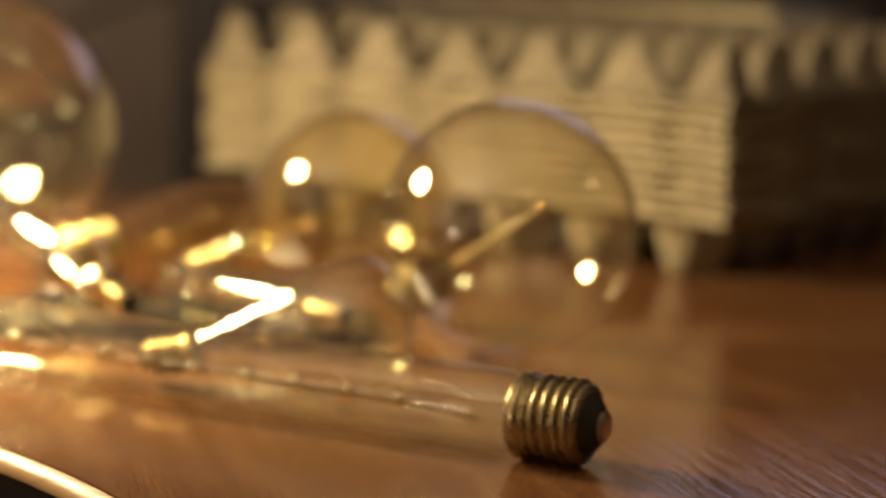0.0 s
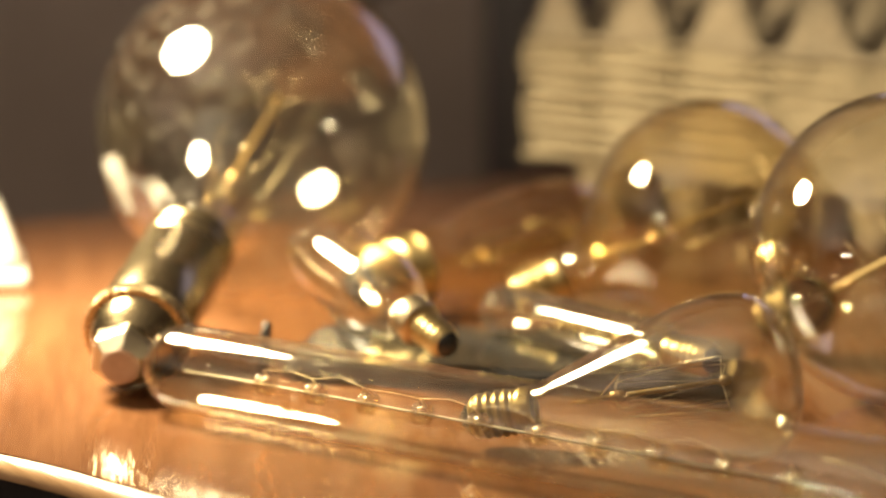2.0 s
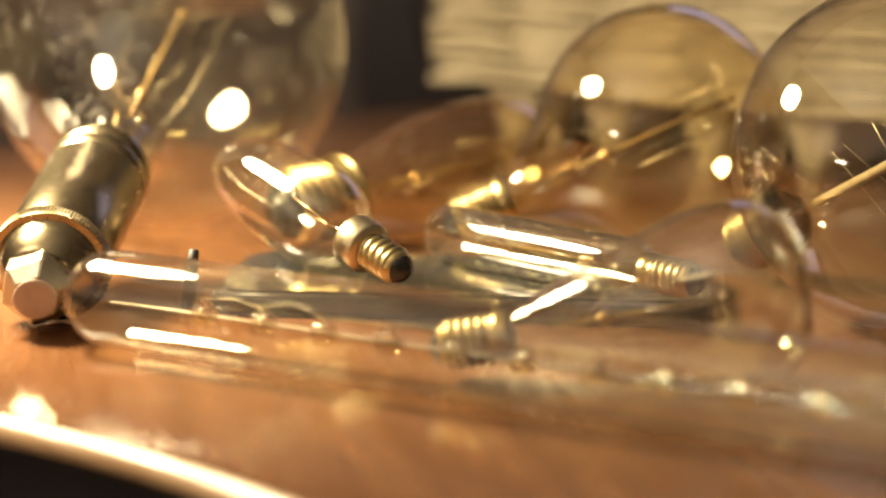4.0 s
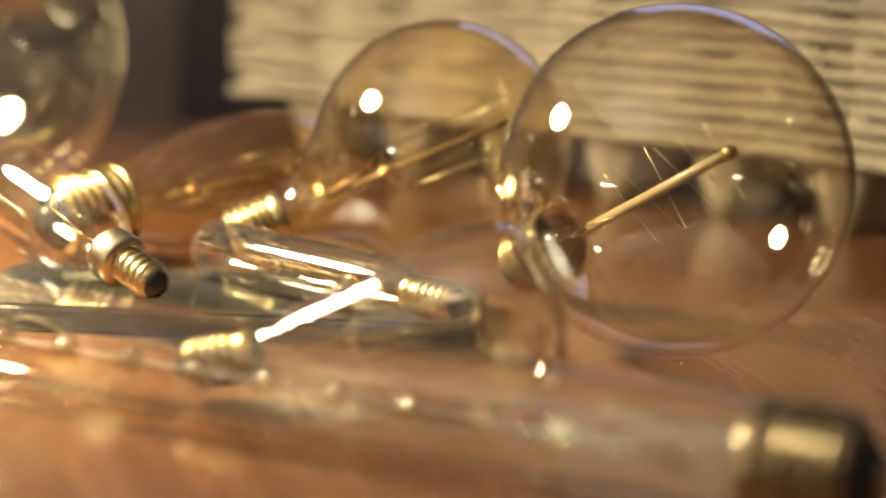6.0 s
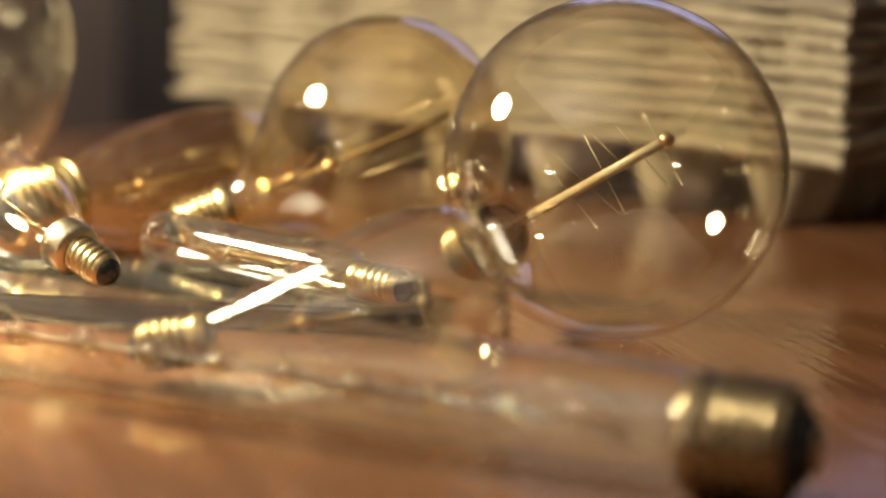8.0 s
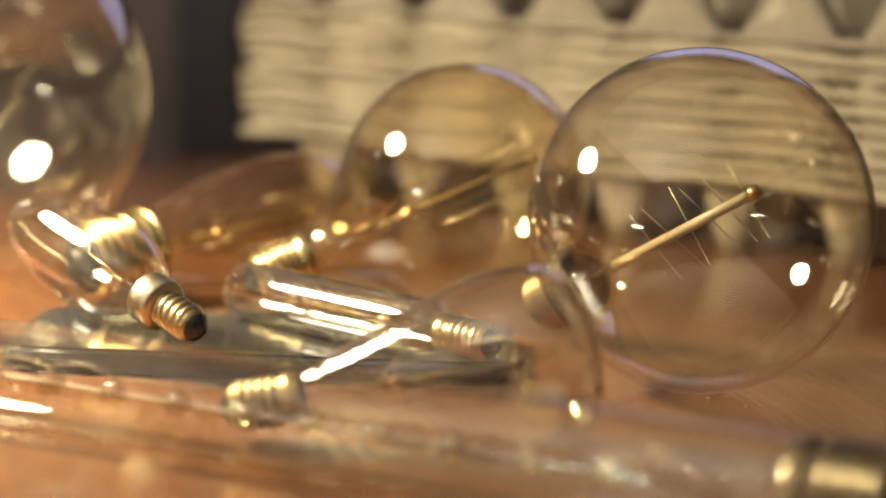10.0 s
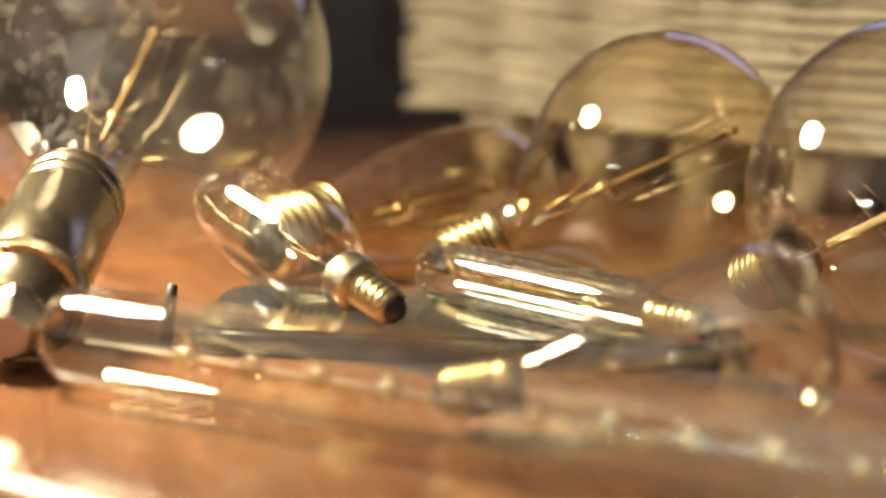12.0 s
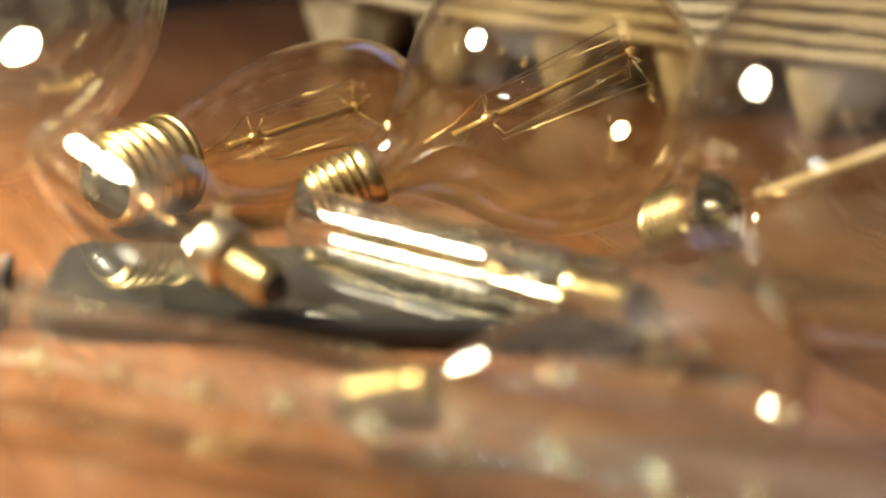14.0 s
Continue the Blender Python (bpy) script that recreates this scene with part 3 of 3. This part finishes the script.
# ---- white plastic device ----
white = holder("power_adapter", pose(-0.3040, 0.044, 0, 0, 0, 22), "white plastic adapter with rounded edges on the desk", "adapter")
bm = rounded_box(0.070, 0.062, 0.0265, 0.007, 5)
for v in bm.verts:
    k = 1 - 0.27 * max(0.0, v.co.z / 0.0265) ** 1.3
    v.co.x *= k
    v.co.y *= k
ob = part("shell", bm, WHITE, white)
ob.location = (0, 0, 0.006)
part("base_plate", rounded_box(0.073, 0.065, 0.0065, 0.0025), WHITE, white)

# ---- small black plug standing behind the long tube ----
stub = holder("cable_plug", pose(-0.1370, -0.0975, 0, 0, 8, 0), "small black plug standing on the desk", "plug")
part("pin", lathe([(0.0020, 0.0), (0.0020, 0.012), (0.0017, 0.013), (0.0014, 0.0170), (0, 0.0173)], 14), RUBBER, stub)

# ---- egg trays ----
ROW = Vector((0.1591 + 0.0820, 0.0925 - 0.2505, 0)).normalized()
ROW_ANGLE = math.degrees(math.atan2(ROW.y, ROW.x))
PITCH = 0.0482


def tray_mesh(seed):
    """A moulded sheet with rows of blunt pyramids and cups, and a folded rim."""
    rnd = random.Random(seed)
    ph = [rnd.uniform(0, 6.28) for _ in range(9)]
    count, res, margin = 6, 12, 0.0068
    span = PITCH * count
    cells = [PITCH * i / res for i in range(count * res + 1)] + [span + margin - 0.0018, span + margin]
    grid = [-margin, -margin + 0.0016, -0.0036, -0.0018] + cells
    grid_x = [-0.0130, -0.0114, -0.0070, -0.0030] + cells

    def height(x, y):
        z = 0.0007 * math.sin(31 * x + 0.6) + 0.0003 * math.sin(38 * x + ph[0]) + 0.0003 * math.sin(61 * x + 23 * y + ph[1])
        if x < -0.011 or y < -0.0045 or x > span or y > span:
            return z
        gx, gy = x / PITCH, y / PITCH
        px, py = abs(gx - round(gx)), abs(gy - round(gy))
        if y < 0:
            py = 0.44 * max(0.0, -y - 0.0006) / 0.0040
        if x < 0:
            px = 0.44 * -x / 0.0110
        d_peak = 0.62 * max(px, py) + 0.38 * (px + py) * 0.86
        cx, cy = abs(gx % 1.0 - 0.5), abs(gy % 1.0 - 0.5)
        cx, cy = max(0.0, cx - 0.10) if gx < 0.5 else cx, max(0.0, cy - 0.20) if gy < 0.5 else cy
        d_cup = 0.75 * max(cx, cy) + 0.25 * math.hypot(cx, cy)
        up = max(0.0, min(1.0, (0.425 - d_peak) / 0.225))
        up = up - 0.10 * up * max(0.0, up - 0.7) / 0.3
        down = max(0.0, min(1.0, (0.46 - d_cup) / 0.24)) if x > 0 and y > -0.001 else 0.0
        crease = 0.0012 * math.sin(9 * math.atan2(py + 1e-6, px + 1e-6) + ph[7] + 3 * round(gx)) * up * (1 - up) * 4
        return z + 0.0262 * up - 0.0285 * math.sin(down * 1.5708) ** 1.1 * (0.55 + 0.45 * down) + crease

    bm = bmesh.new()
    thick = 0.0024
    top, low = [], []
    n = len(grid)
    for j, y in enumerate(grid):
        a, b = [], []
        for i, x in enumerate(grid_x):
            inner = height(x, y)
            z = inner + rnd.uniform(-0.0003, 0.0003) * (1.6 if inner > 0.003 else 0.5)
            sx = sy = 0.0
            drop = thick
            w = x + y
            if j in (0, n - 1):
                sy = 0.0005 * math.sin(70 * x + ph[4]) + 0.0003 * math.sin(190 * x + ph[5]) + rnd.uniform(-0.0002, 0.0002)
            if i in (0, n - 1):
                sx = 0.0012 * math.sin(64 * y + ph[5]) + rnd.uniform(-0.0006, 0.0006)
            if i in (0, n - 1) or j in (0, n - 1):
                drop = 0.0041 + 0.0006 * math.sin(45 * w + ph[6]) + 0.0004 * math.sin(170 * w + ph[8]) + rnd.uniform(-0.0003, 0.0003)
                if math.sin(83 * w + ph[1]) + math.sin(37 * w + ph[2]) > 1.70:
                    drop -= 0.0016
            a.append(bm.verts.new((x + sx, y + sy, z)))
            b.append(bm.verts.new((x + sx, y + sy, z - drop)))
        top.append(a)
        low.append(b)
    edge = set()
    for j in range(n - 1):
        for i in range(n - 1):
            made = (bm.faces.new((top[j][i], top[j][i + 1], top[j + 1][i + 1], top[j + 1][i])),
                    bm.faces.new((low[j][i], low[j + 1][i], low[j + 1][i + 1], low[j][i + 1])))
            if min(i, j) < 2 or max(i, j) > n - 4:
                edge.update(made)
    for j in range(n - 1):
        for i in (0, n - 1):
            edge.add(bm.faces.new((top[j][i], top[j + 1][i], low[j + 1][i], low[j][i])))
            edge.add(bm.faces.new((top[i][j], top[i][j + 1], low[i][j + 1], low[i][j])))
    for f in bm.faces:
        f.material_index = 1 if f in edge else 0
    rim = bm.copy()
    bmesh.ops.delete(bm, geom=[f for f in bm.faces if f.material_index], context="FACES")
    bmesh.ops.delete(rim, geom=[f for f in rim.faces if not f.material_index], context="FACES")
    for f in rim.faces:
        f.material_index = 0
    return bm, rim


def egg_tray(seed, mat, label):
    cells, rim = tray_mesh(seed)
    ob = part("egg_tray", cells, mat)
    part("rim", rim, mat, ob, "torn, folded rim")
    return tagged(ob, label, "egg tray", "stack of egg trays")


P_FIRST = Vector((-0.0820, 0.2505, 0))
TRAYS, STEP = 10, 0.0060
rnd = random.Random(5)
variants = []
for k in range(4):
    variants.append(egg_tray(k + 2, PULP, "grey-beige moulded pulp egg tray in a tall stack"))
for k in range(TRAYS):
    m = Matrix.Translation((P_FIRST.x + rnd.uniform(-0.0009, 0.0009), P_FIRST.y + rnd.uniform(-0.0005, 0.0005), 0.0300 + k * STEP)) @ pose(0, 0, 0, 0, 0, ROW_ANGLE + rnd.uniform(-0.15, 0.15))
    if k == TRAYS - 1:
        egg_tray(11, DARK_PULP, "rough, darker brown pulp egg tray on top of the stack").matrix_world = m
    elif k < 4:
        variants[k].matrix_world = m
    else:
        copy_thing(variants[k % 4], m)

# ---- dark box with trimmed lid behind the trays, screen on it ----
SIDE = Vector((-ROW.y, ROW.x, 0))
corner = Vector((0.2110, 0.400, 0))
box = holder("storage_box", Matrix.Translation(corner) @ pose(0, 0, 0, 0, 0, ROW_ANGLE), "dark box with grey lid and brass-lit rim behind trays", "box")
bm = rounded_box(0.42, 0.13, 0.1025, 0.002, 2)
ob = part("body", bm, DARK, box)
ob.location = (-0.21, 0.065, 0)
bm = rounded_box(0.426, 0.136, 0.0080, 0.0012, 2)
ob = part("lid", bm, GREY, box, "grey lid")
ob.location = (-0.21, 0.065, 0.1030)
bm = rounded_box(0.426, 0.0022, 0.0036, 0.0006, 2)
ob = part("rim_trim", bm, TRIM, box, "thin brass rim")
ob.location = (-0.21, -0.0045, 0.1072)

# ---- screen on the box ----
monitor = holder("monitor", Matrix.Translation((0.17, 0.50, 0.111)) @ pose(0, 0, 0, 0, 0, ROW_ANGLE + 20), "dark monitor with pale blue lit screen on the box", "monitor")
part("foot", rounded_box(0.12, 0.06, 0.006, 0.002, 2), DARK, monitor)
ob = part("neck", rounded_box(0.03, 0.012, 0.10, 0.002, 2), DARK, monitor)
ob.location = (0, 0.012, 0.004)
ob = part("frame", rounded_box(0.32, 0.018, 0.215, 0.003, 2), DARK, monitor)
ob.location = (0, 0, 0.085)
GLOW, nt, bsdf = material("lit_screen")
bsdf.inputs["Base Color"].default_value = (0.02, 0.02, 0.03, 1)
bsdf.inputs["Emission Color"].default_value = (0.60, 0.60, 1.0, 1)
bsdf.inputs["Emission Strength"].default_value = 0.75
ob = part("screen", rounded_box(0.30, 0.003, 0.19, 0.0008, 1), GLOW, monitor, "pale blue lit screen")
ob.location = (0, -0.0095, 0.098)

# ---- desk ----
front = [(-0.62, -0.115), (-0.42, -0.145), (-0.30, -0.172), (-0.20, -0.2085), (-0.150, -0.2360), (-0.100, -0.2740), (-0.050, -0.330), (0.0, -0.412), (0.035, -0.52), (0.055, -0.66), (0.060, -1.15)]


def curve_points(keys, steps=8):
    out = []
    for i in range(len(keys) - 1):
        p0, p1, p2, p3 = [Vector((*keys[k], 0)) for k in (max(i - 1, 0), i, i + 1, min(i + 2, len(keys) - 1))]
        for s in range(steps):
            t = s / steps
            out.append(0.5 * (2 * p1 + (p2 - p0) * t + (2 * p0 - 5 * p1 + 4 * p2 - p3) * t * t + (3 * p1 - p0 - 3 * p2 + p3) * t ** 3))
    out.append(Vector((*keys[-1], 0)))
    return out


outline = curve_points(front) + [Vector(p) for p in ((1.0, -1.15, 0), (1.0, 0.70, 0), (0.22, 0.70, 0), (-0.15, 0.345, 0), (-0.62, -0.09, 0))]


def inset(pts, d):
    out = []
    n = len(pts)
    for i, p in enumerate(pts):
        a, b = (p - pts[i - 1]).normalized(), (pts[(i + 1) % n] - p).normalized()
        nrm = Vector((-a.y - b.y, a.x + b.x, 0))
        nrm.normalize()
        k = 1 / max(0.35, math.sqrt((1 + a.dot(b)) / 2))
        out.append(p + nrm * d * min(k, 1.5))
    return out


desk = holder("desk", pose(0, 0, 0), "orange-brown varnished wooden desk with curved front edge", "desk")
bm = bmesh.new()
rim = [bm.verts.new(p) for p in inset(outline, 0.0075)]
face = bm.faces.new(rim)
low = [bm.verts.new((v.co.x, v.co.y, -0.024)) for v in rim]
bm.faces.new(low[::-1])
n = len(rim)
for i in range(n):
    bm.faces.new((rim[i], low[i], low[(i + 1) % n], rim[(i + 1) % n]))
part("tabletop", bm, WOOD, desk, smooth=False)


def edge_strip(rows):
    bm = bmesh.new()
    strips = [[bm.verts.new((p.x, p.y, z)) for p in inset(outline, d)] for d, z in rows]
    for a, b in zip(strips, strips[1:]):
        for i in range(n):
            bm.faces.new((a[i], b[i], b[(i + 1) % n], a[(i + 1) % n]))
    return bm


# The pale band carries the lamp's glare in its colour.
part("edge_band", edge_strip(((0.0064, 0.0), (0.0045, -0.0005), (0.0022, -0.0020), (0.0012, -0.0042), (0.0012, -0.0052))), EDGE, desk, "rounded edge, paled by painted-in lamp glare")
# Shade below the edge is put into this strip as dark colour.
part("shaded_lower_edge", edge_strip(((0.0012, -0.0052), (0.0026, -0.0058), (0.0030, -0.020), (0.0045, -0.0235), (0.0072, -0.0242))), DARK, desk, "lower edge face, painted dark for its shade")
for x, y in ((-0.30, -0.05), (0.14, 0.50), (0.9, 0.6), (0.9, -1.05)):
    ob = part("leg", rounded_box(0.05, 0.05, 0.716, 0.003, 2), WOOD, desk)
    ob.location = (x, y, -0.74)

# ---- cabinet and cable behind the desk ----
cabinet = holder("cabinet", pose(0.395, 0.93, -0.74), "tall plain dark cabinet standing behind the desk", "cabinet")
part("carcass", rounded_box(1.20, 0.12, 1.60, 0.004, 2), DARK, cabinet)
for k in (-0.3, 0.3):
    ob = part("door", rounded_box(0.592, 0.018, 1.56, 0.003, 2), DARK, cabinet)
    ob.location = (k, -0.071, 0.02)
cable = part("power_cable", sweep(curve_points([(-0.46, -0.10), (-0.38, -0.02), (-0.31, 0.045), (-0.262, 0.073), (-0.20, 0.092), (-0.10, 0.11), (0.05, 0.09)], 5), 0.0035, 8), RUBBER)
tagged(cable, "black power cable hanging behind the desk", "cable")
cable.matrix_world = pose(0, 0.86, 0, 90, 0, 0)

# ---- room ----
def slab(name, lo, hi, mat, kind="structure", label=""):
    bm = bmesh.new()
    bmesh.ops.create_cube(bm, size=1, matrix=Matrix.Translation([(a + b) / 2 for a, b in zip(lo, hi)]) @ Matrix.Diagonal((*[b - a for a, b in zip(lo, hi)], 1)))
    ob = part(name, bm, mat, smooth=False)
    return tagged(ob, label, "", "", kind)


slab("floor", (-2.2, -2.6, -0.80), (2.2, 1.6, -0.74), FLOOR)
slab("wall_north", (-2.2, 1.00, -0.74), (2.2, 1.10, 1.80), WALL)
slab("wall_south", (-2.2, -2.6, -0.74), (2.2, -2.5, 1.80), WALL)
slab("wall_west", (-2.2, -2.5, -0.74), (-2.1, 1.0, 1.80), WALL)
slab("wall_east", (2.1, -2.5, -0.74), (2.2, 1.0, 1.80), WALL)
slab("ceiling", (-2.2, -2.6, 1.80), (2.2, 1.1, 1.90), CEILING)


# ---- crumbs on the desk ----
bm = bmesh.new()
rnd = random.Random(11)
for k in range(46):
    x, y = (0.1901, -0.151) if k == 0 else (rnd.uniform(-0.16, 0.20), rnd.uniform(-0.27, 0.05))
    r = 0.0011 if k == 0 else rnd.uniform(0.0002, 0.0005)
    if k and y < -0.236 - 0.75 * (x + 0.15) + 0.02:
        continue
    m = Matrix.Translation((x, y, r * 0.6)) @ Matrix.Diagonal((1, rnd.uniform(0.6, 1.0), 0.7, 1))
    bmesh.ops.create_icosphere(bm, subdivisions=1, radius=r, matrix=m)
crumbs = part("crumbs", bm, PULP, smooth=False)
tagged(crumbs, "pale paper crumbs and dust specks on the desk", "crumbs", "", "stuff")
